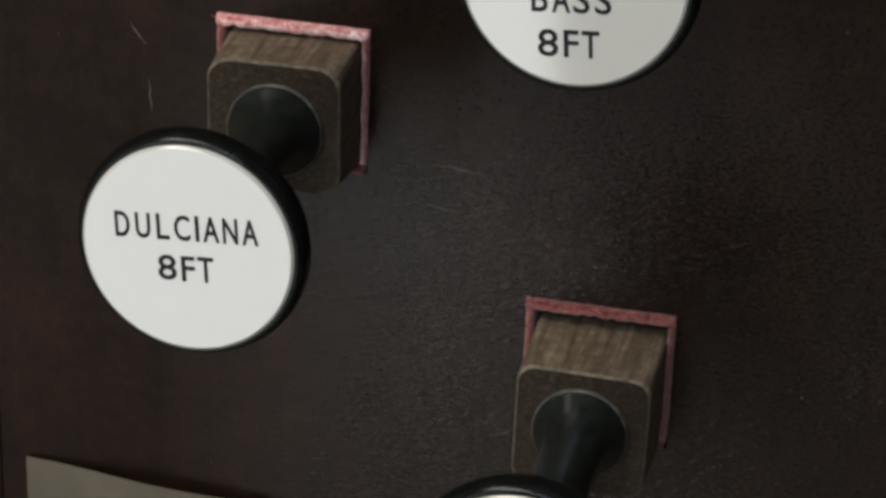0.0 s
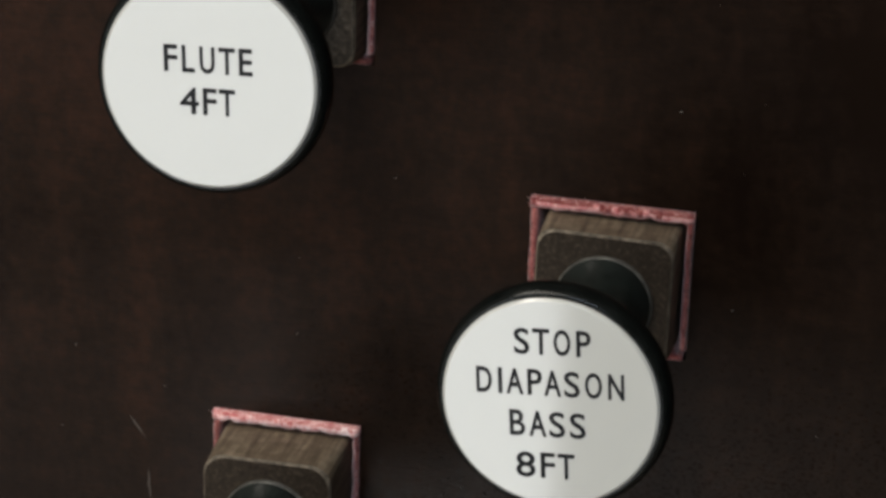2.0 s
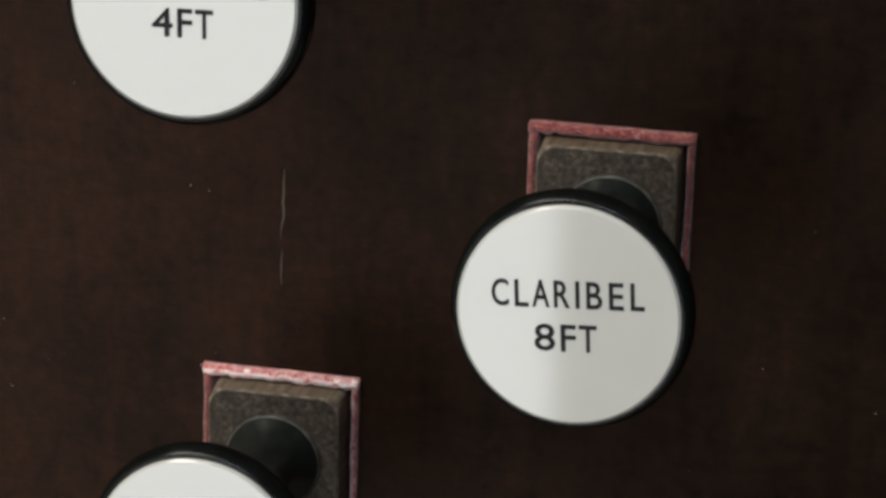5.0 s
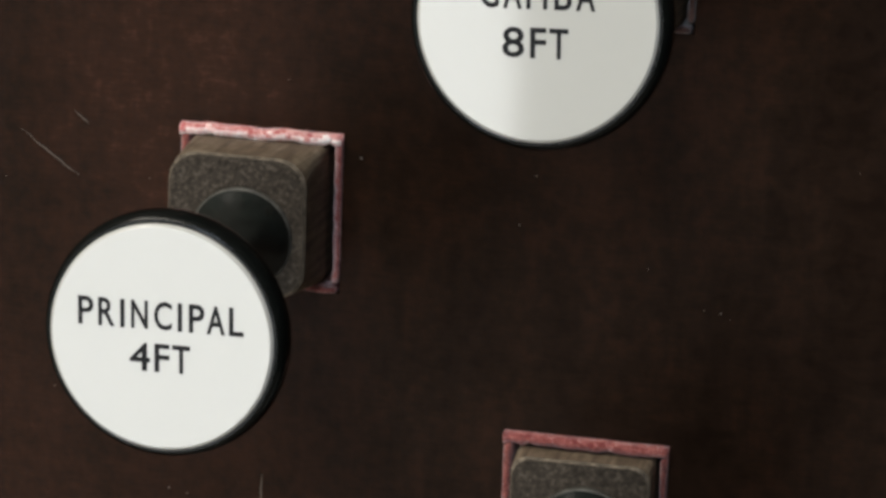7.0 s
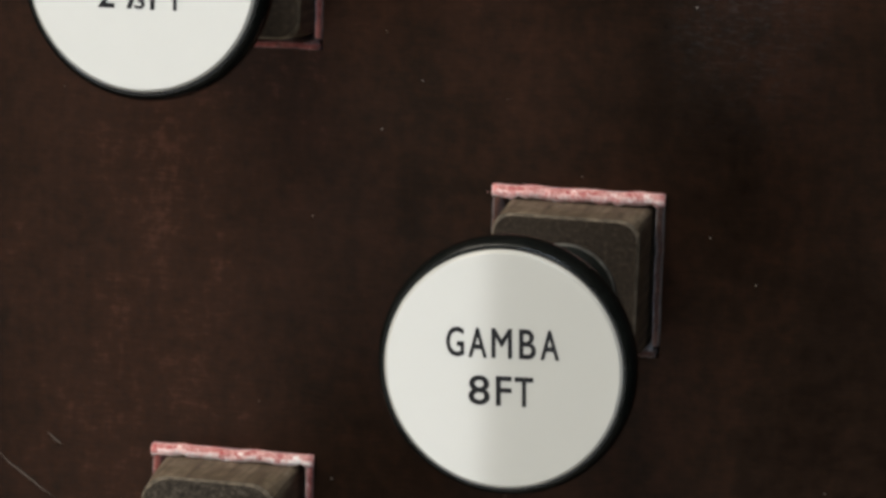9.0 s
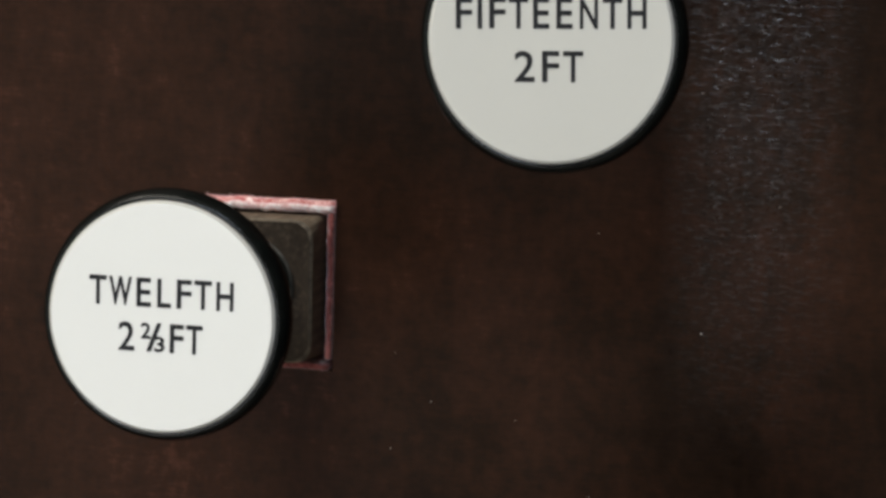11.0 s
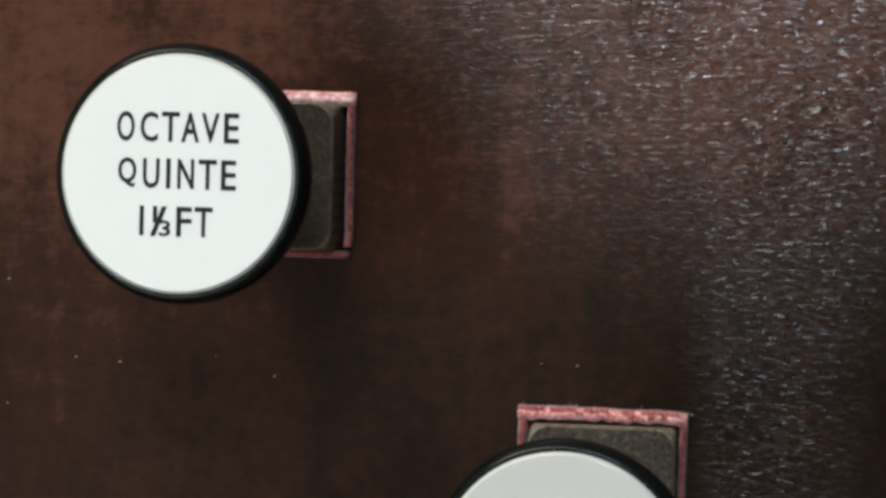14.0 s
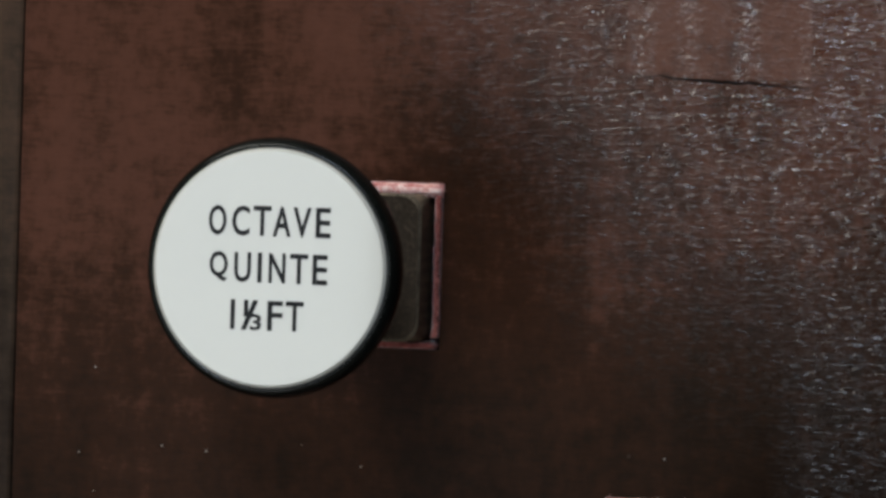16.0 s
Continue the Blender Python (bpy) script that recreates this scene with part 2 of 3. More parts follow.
def part(name, bm, mat, parent=None, label="", smooth=False):
    bmesh.ops.recalc_face_normals(bm, faces=bm.faces)
    me = bpy.data.meshes.new(name)
    bm.to_mesh(me)
    bm.free()
    for m in mat if isinstance(mat, (list, tuple)) else (mat,):
        me.materials.append(m)
    for p in me.polygons:
        p.use_smooth = smooth
    ob = new(name, me)
    ob.parent = parent
    return tagged(ob, label)


def box(bm, lo, hi, bevel=0.0, segments=2):
    vs = [bm.verts.new((x, y, z)) for x in (lo[0], hi[0]) for y in (lo[1], hi[1]) for z in (lo[2], hi[2])]
    fs = [bm.faces.new([vs[i] for i in f]) for f in ((0, 1, 3, 2), (4, 6, 7, 5), (0, 4, 5, 1), (2, 3, 7, 6), (0, 2, 6, 4), (1, 5, 7, 3))]
    if bevel:
        bmesh.ops.bevel(bm, geom=list({e for f in fs for e in f.edges}), offset=bevel, segments=segments, affect="EDGES", profile=0.6)
    return bm


def lathe(profile, steps=72):
    """A turned body about the y axis; profile: rows of (radius, y) in metres, closed where the radius is 0."""
    bm, rings = bmesh.new(), []
    for r, y in profile:
        if r == 0:
            rings.append([bm.verts.new((0, y, 0))])
        else:
            rings.append([bm.verts.new((r * math.cos(2 * math.pi * i / steps), y, r * math.sin(2 * math.pi * i / steps))) for i in range(steps)])
    for a, b in zip(rings, rings[1:]):
        for i in range(steps):
            j = (i + 1) % steps
            if len(a) == 1:
                bm.faces.new((a[0], b[i], b[j]))
            elif len(b) == 1:
                bm.faces.new((a[i], b[0], a[j]))
            else:
                bm.faces.new((a[i], b[i], b[j], a[j]))
    return bm


def strip(points, width, y):
    """A thin sliver along points (x, z) in jamb centimetres, tapered at both ends."""
    bm, n, pairs = bmesh.new(), len(points), []
    for i, (x, z) in enumerate(points):
        (x0, z0), (x1, z1) = points[max(i - 1, 0)], points[min(i + 1, n - 1)]
        length = math.hypot(x1 - x0, z1 - z0) or 1
        w = width * (0.15 + 0.85 * math.sin(math.pi * i / (n - 1))) / 2
        nx, nz = -(z1 - z0) / length * w, (x1 - x0) / length * w
        pairs.append((bm.verts.new(at(x + nx, y, z + nz)), bm.verts.new(at(x - nx, y, z - nz))))
    for (a, b), (c, d) in zip(pairs, pairs[1:]):
        bm.faces.new((a, b, d, c))
    return bm


# ---- the stops, in jamb centimetres: hole (centre x, z, width, height), face (x, z, out), its tilts, rod, lettering ----
Stop = dict
STOPS = [
    Stop(hole=(3.800, -5.260, 2.35, 2.36), face=(3.82, -5.40, 6.15), tilt=(0, 0), rod=1.5, roll=0, words=(), sag=-0.16, dark=True),
    Stop(hole=(-1.155, -1.165, 2.40, 2.39), face=(-1.07, -1.19, 5.51), tilt=(-0.9, 1.8), rod=1.15, roll=4, dark=True, corner=0.0033,
         words=(("DULCIANA", 2.03, 0.14), ("8FT", 0.80, -0.46))),
    Stop(hole=(3.825, 3.005, 2.47, 2.39), face=(3.84, 2.96, 4.56), tilt=(-1.8, 1.5), rod=0.75, roll=4.5, dark=True,
         words=(("STOP", 1.06, 0.71), ("DIAPASON", 2.04, 0.12), ("BASS", 1.06, -0.48), ("8FT", 0.82, -1.09))),
    Stop(hole=(-1.100, 7.110, 2.46, 2.32), face=(-1.02, 6.95, 4.41), tilt=(0, 1.2), rod=0.5, roll=2,
         words=(("FLUTE", 1.24, 0.12), ("4FT", 0.78, -0.46))),
    Stop(hole=(3.790, 11.360, 2.44, 2.34), face=(4.02, 11.05, 4.32), tilt=(-1.5, -0.2), rod=0.5, roll=4,
         words=(("CLARIBEL", 2.04, 0.12), ("8FT", 0.84, -0.48))),
    Stop(hole=(-1.210, 15.530, 2.46, 2.40), face=(-0.89, 15.05, 5.45), tilt=(0.2, 0.6), rod=1.15, roll=1, corner=0.0042, side=-0.05, sag=0.06,
         words=(("PRINCIPAL", 2.22, 0.12), ("4FT", 0.82, -0.44))),
    Stop(hole=(3.790, 19.730, 2.46, 2.35), face=(3.80, 19.48, 5.34), tilt=(-1, 0.3), rod=1.2, roll=2, dark=True, sag=0.02,
         words=(("GAMBA", 1.42, 0.16), ("8FT", 0.82, -0.44))),
    Stop(hole=(-1.170, 23.900, 2.42, 2.48), face=(-1.05, 24.09, 4.82), tilt=(0.2, 0.2), rod=0.7, roll=0, dark=True,
         words=(("TWELFTH", 1.91, 0.14), ("2\u2154FT", 1.12, -0.44))),
    Stop(hole=(3.710, 28.180, 2.36, 2.36), face=(3.95, 27.85, 5.43), tilt=(0, 0.8), rod=0.25, roll=2,
         words=(("FIFTEENTH", 2.32, 0.14), ("2FT", 0.84, -0.50))),
    Stop(hole=(-1.090, 32.450, 2.40, 2.34), face=(-1.12, 32.48, 4.56), tilt=(0.6, 0), rod=0.55, roll=0, dark=True,
         words=(("OCTAVE", 1.57, 0.405), ("QUINTE", 1.52, -0.175), ("1\u2153FT", 0.94, -0.77))),
]
LEFT, RIGHT, BOTTOM, TOP = -6.14, 10.5, -13.0, 42.0


# ---- the jamb ----
def board_with_holes(x0, x1, z0, z1, holes, depth):
    """A board whose front lies at y = 0, with square openings right through it."""
    xs = sorted({x0, x1, *(v for h in holes for v in (h[0] - h[2] / 2, h[0] + h[2] / 2))})
    zs = sorted({z0, z1, *(v for h in holes for v in (h[1] - h[3] / 2, h[1] + h[3] / 2))})
    bm, cache = bmesh.new(), {}

    def v(i, k, y):
        if (i, k, y) not in cache:
            cache[i, k, y] = bm.verts.new(at(xs[i], y, zs[k]))
        return cache[i, k, y]

    def solid(i, k):
        if not (0 <= i < len(xs) - 1 and 0 <= k < len(zs) - 1):
            return False
        cx, cz = (xs[i] + xs[i + 1]) / 2, (zs[k] + zs[k + 1]) / 2
        return not any(abs(cx - h[0]) < h[2] / 2 and abs(cz - h[1]) < h[3] / 2 for h in holes)

    for i in range(len(xs) - 1):
        for k in range(len(zs) - 1):
            if not solid(i, k):
                continue
            bm.faces.new((v(i, k, 0), v(i + 1, k, 0), v(i + 1, k + 1, 0), v(i, k + 1, 0)))
            bm.faces.new((v(i, k, depth), v(i, k + 1, depth), v(i + 1, k + 1, depth), v(i + 1, k, depth)))
            for (a, b), (di, dk) in ((((i, k), (i + 1, k)), (0, -1)), (((i + 1, k), (i + 1, k + 1)), (1, 0)), (((i + 1, k + 1), (i, k + 1)), (0, 1)), (((i, k + 1), (i, k)), (-1, 0))):
                if not solid(i + di, k + dk):
                    bm.faces.new((v(*a, 0), v(*a, depth), v(*b, depth), v(*b, 0)))
    return bm


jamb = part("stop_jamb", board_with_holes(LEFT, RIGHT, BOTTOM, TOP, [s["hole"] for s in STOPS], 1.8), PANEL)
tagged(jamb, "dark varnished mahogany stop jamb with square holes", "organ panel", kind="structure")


# ---- drawstops ----
def rounded_square(half, round_by, steps=5):
    pts = []
    for cx, cz, a0 in ((1, 1, 0), (-1, 1, 90), (-1, -1, 180), (1, -1, 270)):
        for s in range(steps + 1):
            a = math.radians(a0 + 90 * s / steps)
            pts.append((cx * (half - round_by) + round_by * math.cos(a), cz * (half - round_by) + round_by * math.sin(a)))
    return pts


def rod_mesh(half, out, back, corner):
    """A square rod along y, its corners rounded off towards the front end."""
    bm, rings = bmesh.new(), []
    for y, r, h in ((back, 0.0004, half), (0.0, 0.0010, half), (-out * 0.5, 0.0007 + corner * 0.4, half), (-out + 0.0005, corner, half), (-out, corner + 0.0001, half - 0.0003)):
        rings.append([bm.verts.new((x, y, z)) for x, z in rounded_square(h, r)])
    for a, b in zip(rings, rings[1:]):
        for i in range(len(a)):
            j = (i + 1) % len(a)
            f = bm.faces.new((a[i], a[j], b[j], b[i]))
            f.material_index = 2 if b is rings[-1] else 0
    front = bm.faces.new(rings[-1])
    bm.faces.new(rings[0][::-1])
    front.material_index = 1
    return bm


# engraver's letter widths, and the room left before and after each, all in cap heights
WIDTHS = dict(C=.61, L=.48, A=.61, R=.55, I=.12, B=.55, E=.51, F=.52, T=.62, U=.57, W=.82, H=.60, O=.61, V=.61, N=.57, P=.52, S=.56, D=.56, Q=.63, G=.60, M=.68)
WIDTHS.update({"8": .72, "4": .73, "2": .62, "3": .55, "/": .58})
BEFORE = dict(C=.12, A=.05, T=.06, W=.07, O=.12, V=.07, S=.10, Q=.12, G=.12)
AFTER = dict(C=.11, A=.05, T=.06, W=.07, O=.12, V=.07, S=.11, L=.11, F=.08, P=.07, R=.11, E=.13)
AFTER.update({"4": .07, "8": .11})


@functools.lru_cache(None)
def glyph(ch):
    """A letter of the built-in font as (points, faces), its width set to 1 and its cap height to 1."""
    curve = bpy.data.curves.new("glyph", "FONT")
    curve.body, curve.size, curve.resolution_u = ch, 1.0, 4
    tmp = bpy.data.objects.new("glyph", curve)
    scene.collection.objects.link(tmp)
    bpy.context.view_layer.update()
    me = bpy.data.meshes.new_from_object(tmp.evaluated_get(bpy.context.evaluated_depsgraph_get()))
    bpy.data.objects.remove(tmp)
    bpy.data.curves.remove(curve)
    co = np.array([v.co[:2] for v in me.vertices])
    faces = [tuple(p.vertices) for p in me.polygons]
    bpy.data.meshes.remove(me)
    lo, hi = co.min(0), co.max(0)
    co[:, 0] = (co[:, 0] - lo[0]) / (hi[0] - lo[0])
    co[:, 1] = (co[:, 1] - lo[1]) / (hi[1] - lo[1])
    return co, faces


def letters(words, width, height, rng):
    """One engraved line as a mesh in the x-z plane, centred over x = 0 with its baseline at z = 0."""
    # each sign: letter, left edge, width, foot, height in cap heights
    signs, x = [], 0.0
    for k, ch in enumerate(words):
        if k:
            x += BEFORE.get(ch, 0.14)
        if ch in "\u2153\u2154":
            over, wide = ("I", 0.12) if ch == "\u2153" else ("2", 0.36)
            signs += [(over, x + (0.08 if over == "I" else 0.0), wide, 0.46, 0.54), ("/", x + wide - 0.12, 0.56, 0.0, 1.0), ("3", x + wide + 0.20, 0.38, 0.0, 0.52)]
            x += wide + 0.58 + 0.10
            continue
        sign = "I" if ch == "1" else ch
        signs.append((sign, x, WIDTHS[sign], 0.0, 1.0))
        x += WIDTHS[sign] + AFTER.get(sign, 0.14)
    right = max(p + w for _, p, w, _, _ in signs)
    cut = 0.000078
    fit = (width - 2 * cut) / (right * height)
    verts, polys = [], []
    for sign, left, wide, foot, tall in signs:
        co, faces = glyph(sign)
        jig, hop = rng.uniform(-0.006, 0.006), rng.uniform(-0.008, 0.008)
        xz = [((left + p * wide + jig - right / 2) * fit * height, (foot + q * tall + hop) * height) for p, q in co]
        # the cutter's width: the outline laid down again a hair to each side
        for k in range(9):
            dx, dz = (0, 0) if k == 8 else (cut * math.cos(k * math.pi / 4), cut * math.sin(k * math.pi / 4))
            first = len(verts)
            verts += [(a + dx, -0.000002 * k, b + dz) for a, b in xz]
            polys += [tuple(i + first for i in f) for f in faces]
    me = bpy.data.meshes.new("lettering")
    me.from_pydata(verts, [], polys)
    me.materials.append(INK)
    return me


def drawstop(s, n):
    rng = random.Random(n)
    hx, hz, hw, hh = s["hole"]
    fx, fz, out = s["face"]
    rod_out = s["rod"] / 100
    name = " ".join(w for w, *_ in s["words"]).lower()
    thing = new("drawstop")
    thing.location = at(hx, 0, hz)
    length = out / 100 - rod_out
    # the rod, and the turned knob that leans with the play in its hole
    rod = part("rod", rod_mesh(0.01025, rod_out, 0.06, s.get("corner", 0.0026)), (ROD, DARK_END if s.get("dark") else ROD_END, ROD_EDGE), thing, "bare brown wooden square rod")
    rod.rotation_euler = (0, radians(rng.uniform(-1, 1)), 0)
    tip = Vector(((fx - hx) / 100, -out / 100, (fz - hz) / 100))
    tx, tz = radians(s["tilt"][0]), radians(s["tilt"][1])
    normal = Vector((math.tan(tx), -1, math.tan(tz))).normalized()
    turn = Vector((0, -1, 0)).rotation_difference(normal).to_matrix().to_4x4()
    foot = tip - normal * length
    rod.location = (max(-0.0002, min(0.0002, foot.x)) + s.get("side", 0) / 100, 0, max(-0.0008, min(-0.0002, foot.z)) + s.get("sag", 0) / 100)
    L = length
    stem = [(0, -0.0006), (0.0070, -0.0006), (0.0072, -0.0010), (0.0070, -0.0014), (0.0064, -0.0024), (0.0058, -0.0038), (0.0053, -0.0056), (0.0049, -0.0082), (0.0046, -0.0115), (0.0044, -L * 0.46),
            (0.0046, -L * 0.58), (0.0056, -L * 0.68), (0.0074, -L + 0.0105), (0.0078, -L + 0.0096), (0, -L + 0.0096)]
    body = [(0, -L + 0.0098), (0.0076, -L + 0.0098), (0.0082, -L + 0.0096), (0.0102, -L + 0.0088), (0.0117, -L + 0.0080), (0.0119, -L + 0.0072), (0.0133, -L + 0.0065),
            (0.0150, -L + 0.0058), (0.0159, -L + 0.0048), (0.01635, -L + 0.0036), (0.01642, -L + 0.0027), (0.01632, -L + 0.0018), (0.0160, -L + 0.0010), (0.0156, -L + 0.0005), (0.01508, -L + 0.0002), (0.01505, -L + 0.001), (0, -L + 0.001)]
    neck = part("neck", lathe(stem), NECK, thing, "black flared neck with its reflections greyed in", smooth=True)
    # the neck runs from near the middle of the rod's end to the middle of the head
    base = Vector((rod.location.x + 0.3 * (foot.x - rod.location.x), -rod_out, rod.location.z + 0.3 * (foot.z - rod.location.z)))
    lean = Matrix.Translation(base) @ Vector((0, -1, 0)).rotation_difference((tip - base).normalized()).to_matrix().to_4x4()
    neck.matrix_basis = lean
    ring = [(0, 0.0004), (0.0073, 0.0004), (0.0074, -0.0002), (0.0074, -0.0007), (0.0072, -0.0010), (0.0069, -0.0011), (0, -0.0011)]
    collar = part("collar", lathe(ring), COLLAR, thing, "scuffed black collar", smooth=True)
    collar.matrix_basis = lean
    knob = part("knob_head", lathe(body), EBONY, thing, "black turned ebony head", smooth=True)
    knob.matrix_basis = Matrix.Translation(tip) @ turn @ Matrix.Translation((0, L, 0))
    disc = [(0, 0.0), (0.01495, 0.0), (0.0150, -0.0008), (0.0150, -0.00112), (0.01498, -0.00116), (0.01495, -0.00120), (0.01470, -0.00143), (0.01466, -0.00147), (0.01461, -0.0015), (0.01457, -0.0015), (0.0135, -0.0015), (0, -0.0015)]
    plate = part("face_plate", lathe(disc, 96), IVORY, thing, "glossy ivory-white engraved disc", smooth=False)
    for p in plate.data.polygons:
        p.use_smooth = True
    plate.matrix_basis = Matrix.Translation(tip) @ turn @ Matrix.Translation((0, 0.0012, 0))
    for words, width, base in s["words"]:
        me = letters(words, width / 100, 0.0036, rng)
        line = new("lettering", me)
        line.parent = plate
        line.matrix_basis = Matrix.Translation((0, -0.00154, base / 100)) @ Matrix.Rotation(radians(-s["roll"]), 4, "Y")
        tagged(line, "black engraved words " + words)
    tagged(thing, "black drawstop knob with ivory face" + (" lettered " + name if name else " set lowest in the jamb"), "organ stop", group="drawstops on the jamb")
    return thing


for n, s in enumerate(STOPS):
    drawstop(s, n)


# ---- felt bushings ----
def felt_strip(length, thick, proud, deep, rng, ragged=1.0):
    """A strip of felt along x, its front lip rounded, frayed and uneven."""
    bm, rings, n = bmesh.new(), [], 26
    for i in range(n + 1):
        x = -length / 2 + length * i / n
        w = thick * (1 + 0.30 * ragged * noise.noise((x * 900 + rng, 0, 0)) + 0.10 * noise.noise((x * 3000 + rng, 3, 0)))
        p = proud * (1 + 0.6 * ragged * noise.noise((x * 700 + rng, 7, 0)) + 0.25 * noise.noise((x * 2600 + rng, 9, 0)))
        sag = thick * 0.16 * noise.noise((x * 260 + rng, 5, 0))
        ring = [(0.0 + sag, deep), (0.0 + sag, 0.0), (0.08 * thick + sag, -p * 0.7), (0.35 * w + sag, -p), (0.7 * w + sag, -p * 0.9), (w + sag, -p * 0.3), (w + sag, deep)]
        rings.append([bm.verts.new((x, y, -z)) for z, y in ring])
    for a, b in zip(rings, rings[1:]):
        for i in range(len(a) - 1):
            f = bm.faces.new((a[i], b[i], b[i + 1], a[i + 1]))
            # the lip is rubbed pale where the rod drags on it
            rubbed = 0.9 * (i - 2.4) + 1.6 * noise.noise((a[0].co.x * 1100 + rng, 11, i * 0.6))
            f.material_index = 1 if 1 < i < 5 and rubbed > 0 else 0
        bm.faces.new((a[-1], b[-1], b[0], a[0]))
    bm.faces.new(rings[0])
    bm.faces.new(rings[-1][::-1])
    return bm


def fraying(length, count, seed):
    """Short loose fibres standing off the lip of a felt strip."""
    rng, bm = random.Random(seed), bmesh.new()
    for _ in range(count):
        x, z, y = rng.uniform(-length / 2, length / 2), rng.uniform(-0.0014, 0.0001), -0.0009
        reach, a, w = rng.uniform(0.0003, 0.0014), rng.uniform(0.2, 2.9), 0.00004
        dx, dz, dy = reach * math.cos(a), reach * math.sin(a) * 0.7, -rng.uniform(0.0, 0.0005)
        p, q, r = (x - w, y, z), (x + w, y, z + w), (x + dx * 0.6, y + dy, z + dz * 0.4)
        bm.faces.new([bm.verts.new(c) for c in (p, q, (r[0] + w, r[1], r[2] + w), r)])
        bm.faces.new([bm.verts.new(c) for c in (r, (r[0] + w, r[1], r[2] + w), (x + dx, y + dy * 1.4, z + dz))])
    return bm


def bushing(s, n):
    hx, hz, hw, hh = (v / 100 for v in s["hole"])
    thing = new("felt_bushing")
    thing.location = at(s["hole"][0], 0, s["hole"][1])
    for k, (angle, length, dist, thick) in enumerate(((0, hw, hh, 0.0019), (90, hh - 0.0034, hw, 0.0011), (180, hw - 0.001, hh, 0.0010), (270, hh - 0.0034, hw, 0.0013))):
        # the top strip takes the lighter cloth, as lit from above
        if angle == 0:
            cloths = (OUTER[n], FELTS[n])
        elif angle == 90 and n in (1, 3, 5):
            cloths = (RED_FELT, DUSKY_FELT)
        # Gamba's side strips carry the head's shade in their cloth
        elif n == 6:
            cloths = (SHADED_FELT, SHADED_FELT)
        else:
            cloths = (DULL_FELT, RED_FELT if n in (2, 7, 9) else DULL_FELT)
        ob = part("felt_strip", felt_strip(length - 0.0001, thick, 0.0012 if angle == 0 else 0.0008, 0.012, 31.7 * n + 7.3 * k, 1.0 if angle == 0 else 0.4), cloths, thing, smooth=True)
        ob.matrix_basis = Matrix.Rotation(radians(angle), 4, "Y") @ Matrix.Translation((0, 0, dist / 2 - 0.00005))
        if angle in (0, 90):
            part("fraying", fraying(length, 110 if angle == 0 else 24, n * 10 + k), (RED_FELT if n == 0 else PALE_FELT) if angle == 0 else cloths[1], ob, "loose pale felt fibres")
    tagged(thing, "frayed red felt bushing lining a square hole in the jamb", "felt bushing", group="felt bushings in the jamb")


for n, s in enumerate(STOPS):
    bushing(s, n)


# ---- marks on the jamb ----
def wander(x0, z0, x1, z1, n, sway, seed):
    return [(x0 + (x1 - x0) * i / n + sway * noise.noise((i * 0.37 + seed, 1, 0)), z0 + (z1 - z0) * i / n + sway * noise.noise((i * 0.37 + seed, 5, 0))) for i in range(n + 1)]


part("veneer_patch", box(bmesh.new(), at(2.62, -0.006, 35.16), at(5.15, 0.01, 41.9)), PATCH, jamb, "let-in mahogany patch with upright grain")
part("crack", strip(wander(2.74, 35.19, 5.14, 35.06, 26, 0.035, 3), 0.036, -0.008), CRACK, jamb, "dark hairline crack in the varnish")
for x0, z0, x1, z1, w, seed in ((-1.13, 10.35, -1.10, 11.45, 0.022, 1), (-1.14, 9.6, -1.12, 10.2, 0.012, 2), (-4.95, 16.4, -4.0, 15.75, 0.016, 4), (-4.1, 16.75, -3.85, 16.55, 0.016, 5),
                                (-3.75, -0.3, -3.5, -0.65, 0.02, 6), (-3.45, -1.2, -3.42, -1.75, 0.016, 7), (1.1, -2.05, 1.9, -2.12, 0.018, 8), (0.95, -2.75, 1.6, -2.8, 0.012, 9)):
    part("scratch", strip(wander(x0, z0, x1, z1, 12, 0.05, seed), w, -0.005), SCRATCH, jamb, "fine pale scratch")


# ---- joined side strip, stile and case round the jamb ----
def plank(name, lo, hi, mat, label, category, bevel=0.0):
    bm = box(bmesh.new(), at(*lo), at(*hi), bevel)
    return tagged(part(name, bm, mat), label, category, kind="structure")


plank("trim", (-14.0, 0.10, BOTTOM), (LEFT - 0.06, 2.0, TOP), CASE, "dark stile beside the jamb", "trim", 0.0006)
plank("wall_north", (-190, 0.3, -100), (-14.05, 4.0, 190), CASE, "dark wooden organ case", "organ case")
plank("wall_north", (RIGHT + 0.05, 0.3, -100), (190, 4.0, 190), CASE, "dark wooden organ case", "organ case")
plank("wall_north", (-14, 0.3, -100), (RIGHT, 4.0, BOTTOM - 0.05), CASE, "dark wooden organ case below the jamb", "organ case")
plank("wall_north", (-14, 0.3, TOP + 0.05), (RIGHT, 4.0, 190), CASE, "dark wooden organ case above the jamb", "organ case")
plank("wall_north", (-20, 7.5, BOTTOM - 10), (20, 8.5, TOP + 10), CASE, "dark inner back of the case", "organ case")

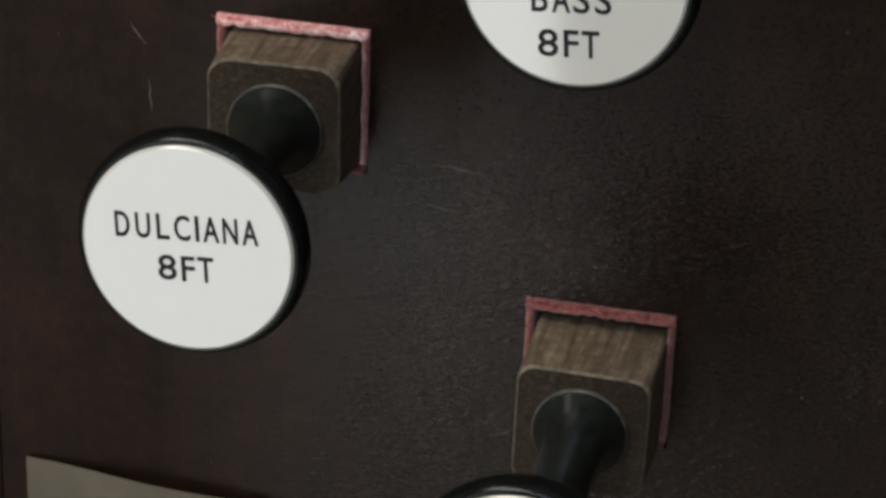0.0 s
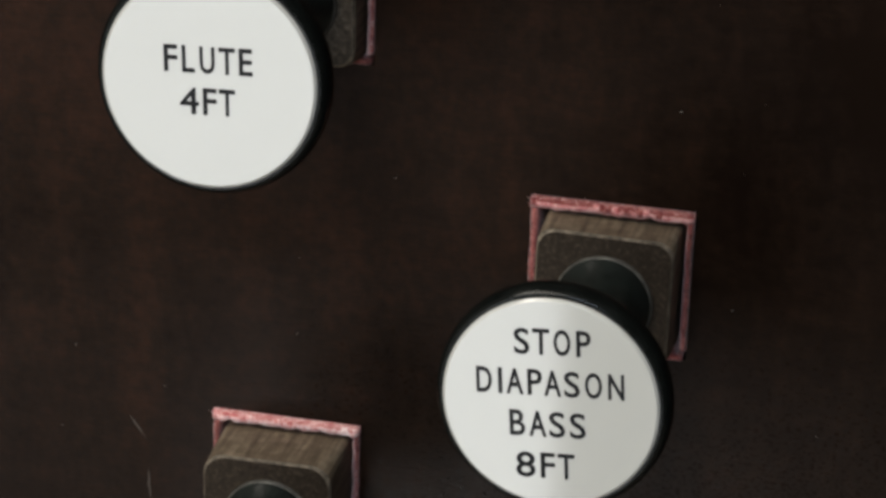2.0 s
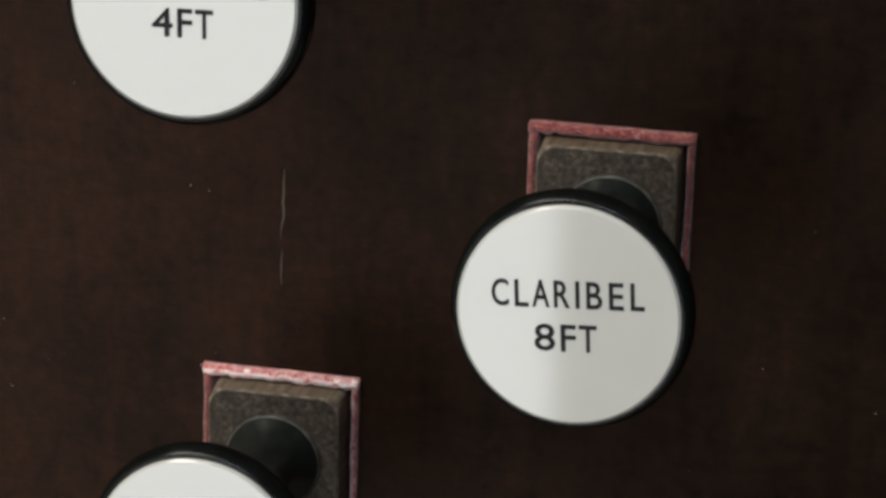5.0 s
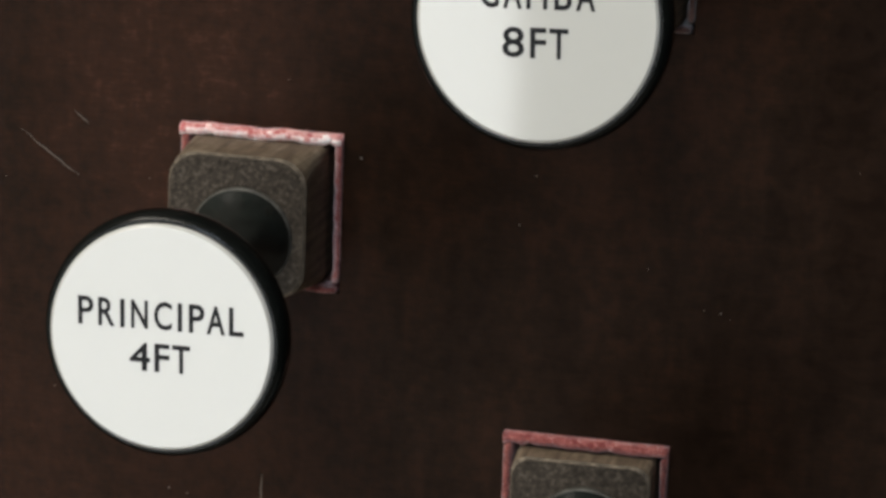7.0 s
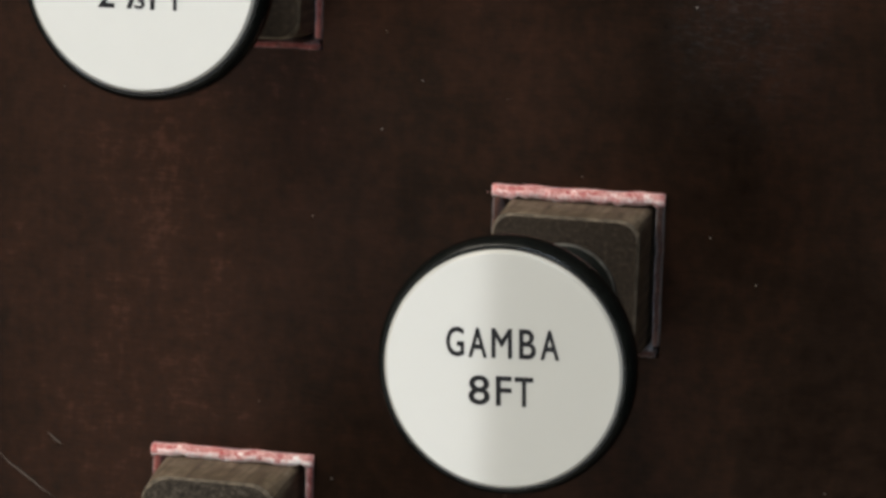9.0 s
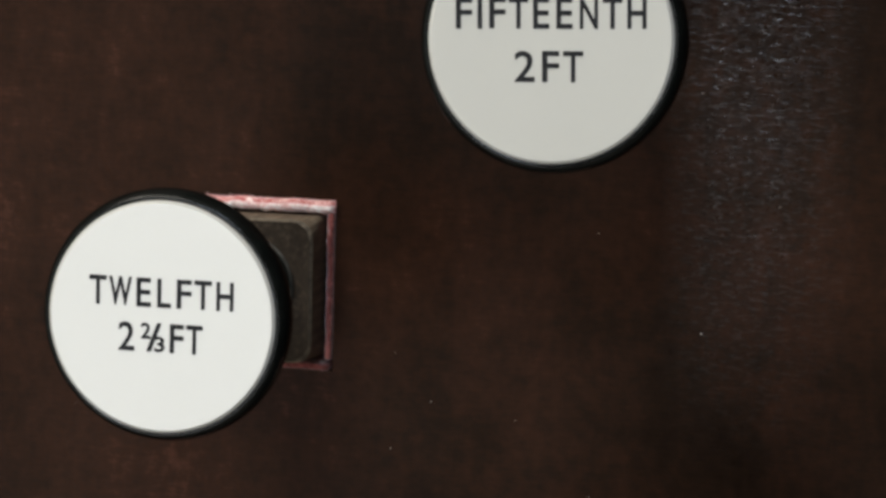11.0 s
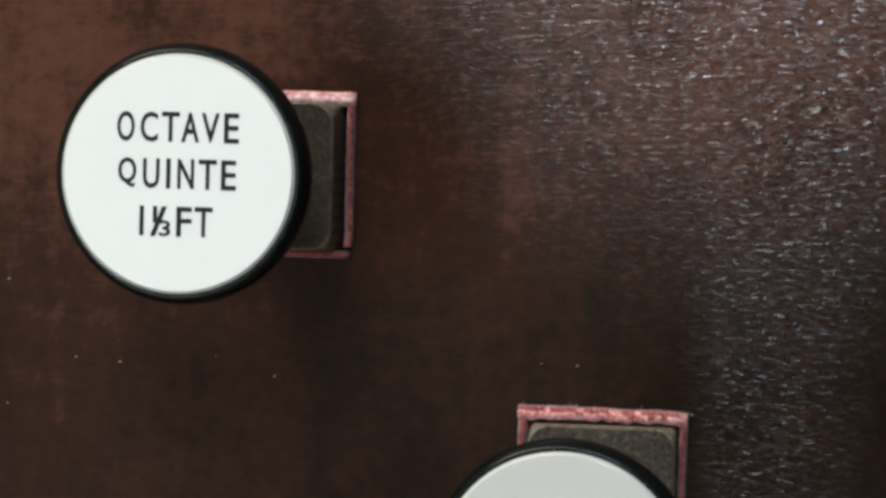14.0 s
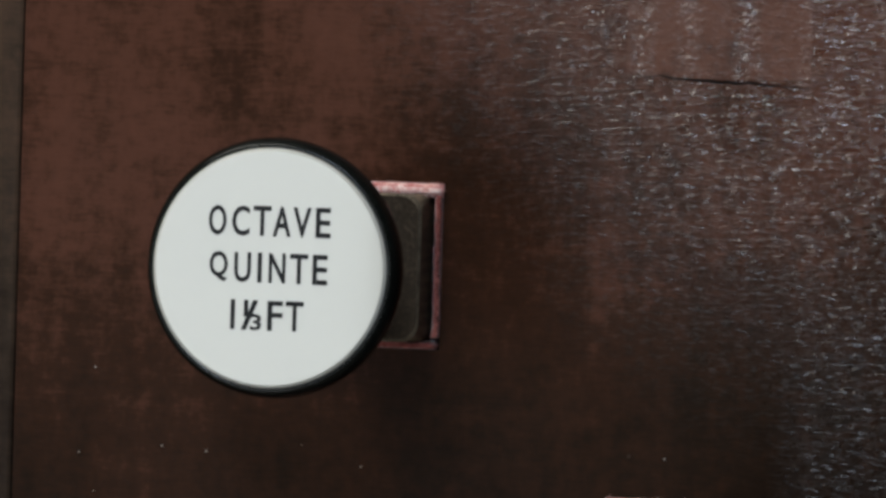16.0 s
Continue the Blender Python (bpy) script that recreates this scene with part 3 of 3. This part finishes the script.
# ---- room shell ----
plank("floor", (-190, -190, -105), (190, 4, -100), FLOOR, "worn stone floor", "floor")
plank("ceiling", (-190, -190, 190), (190, 4, 195), PLASTER, "cream plaster ceiling", "ceiling")
plank("wall_west", (-195, -190, -100), (-190, 4, 190), PLASTER, "cream plaster wall", "wall")
plank("wall_east", (190, -190, -100), (195, 4, 190), DARK_WALL, "unseen plain wall that keeps reflections dark", "wall")
# unseen back wall, pale then dark to set an edge in the plates' reflections
plank("wall_south", (-190, -190, -100), (-38, -185, 190), PLASTER, "cream plaster wall", "wall")
plank("wall_south", (-37.9, -190, -100), (190, -185, 190), DARK_WALL, "unseen plain wall that keeps reflections dark", "wall")


# ---- the card at the foot of the jamb ----
def buff_card():
    bm, cols = bmesh.new(), []
    for i in range(15):
        x = -5.67 + 5.2 * i / 14
        top, out = -8.27 - 0.26 * (i / 14) ** 1.3, 0.12 + 0.18 * math.sin(math.pi * i / 14) ** 2
        cols.append([bm.verts.new(at(x, -out * k, z)) for k, z in ((1.0, top), (0.7, (top - 12) / 2), (0.3, -12), )] + [bm.verts.new(at(x, -out * k + 0.03, z)) for k, z in ((0.3, -12), (0.7, (top - 12) / 2), (1.0, top))])
    for a, b in zip(cols, cols[1:]):
        for i in range(6):
            bm.faces.new((a[i], b[i], b[(i + 1) % 6], a[(i + 1) % 6]))
    bm.faces.new(cols[0])
    bm.faces.new(cols[-1][::-1])
    return tagged(part("card", bm, CARD, smooth=False), "plain buff card leaning against the dark jamb", "card")


buff_card()
plank("trim", (-7.0, -0.9, -12.6), (10.4, -0.01, -12.0), CASE, "dark ledge at the foot of the jamb", "ledge", 0.0008)


# ---- dust on the varnish ----
def dust_specks(count):
    rng, bm = random.Random(12), bmesh.new()
    for _ in range(count):
        x, z = rng.uniform(-5.9, 8.5), rng.uniform(-8, 37)
        r, sides, a0 = rng.uniform(0.010, 0.030) * (0.6 if z < 20 else 0.8), rng.choice((5, 6, 7)), rng.uniform(0, 6)
        ring = [(r * rng.uniform(0.5, 1.1) * math.cos(a0 + 2 * math.pi * i / sides), r * rng.uniform(0.5, 1.1) * math.sin(a0 + 2 * math.pi * i / sides)) for i in range(sides)]
        top = bm.verts.new(at(x, -0.018, z))
        vs = [bm.verts.new(at(x + dx, -0.001, z + dz)) for dx, dz in ring]
        for i in range(sides):
            bm.faces.new((top, vs[i], vs[(i + 1) % sides]))
    return bm


tagged(part("dust", dust_specks(100), DUST, jamb), "grey dust specks", kind="stuff")
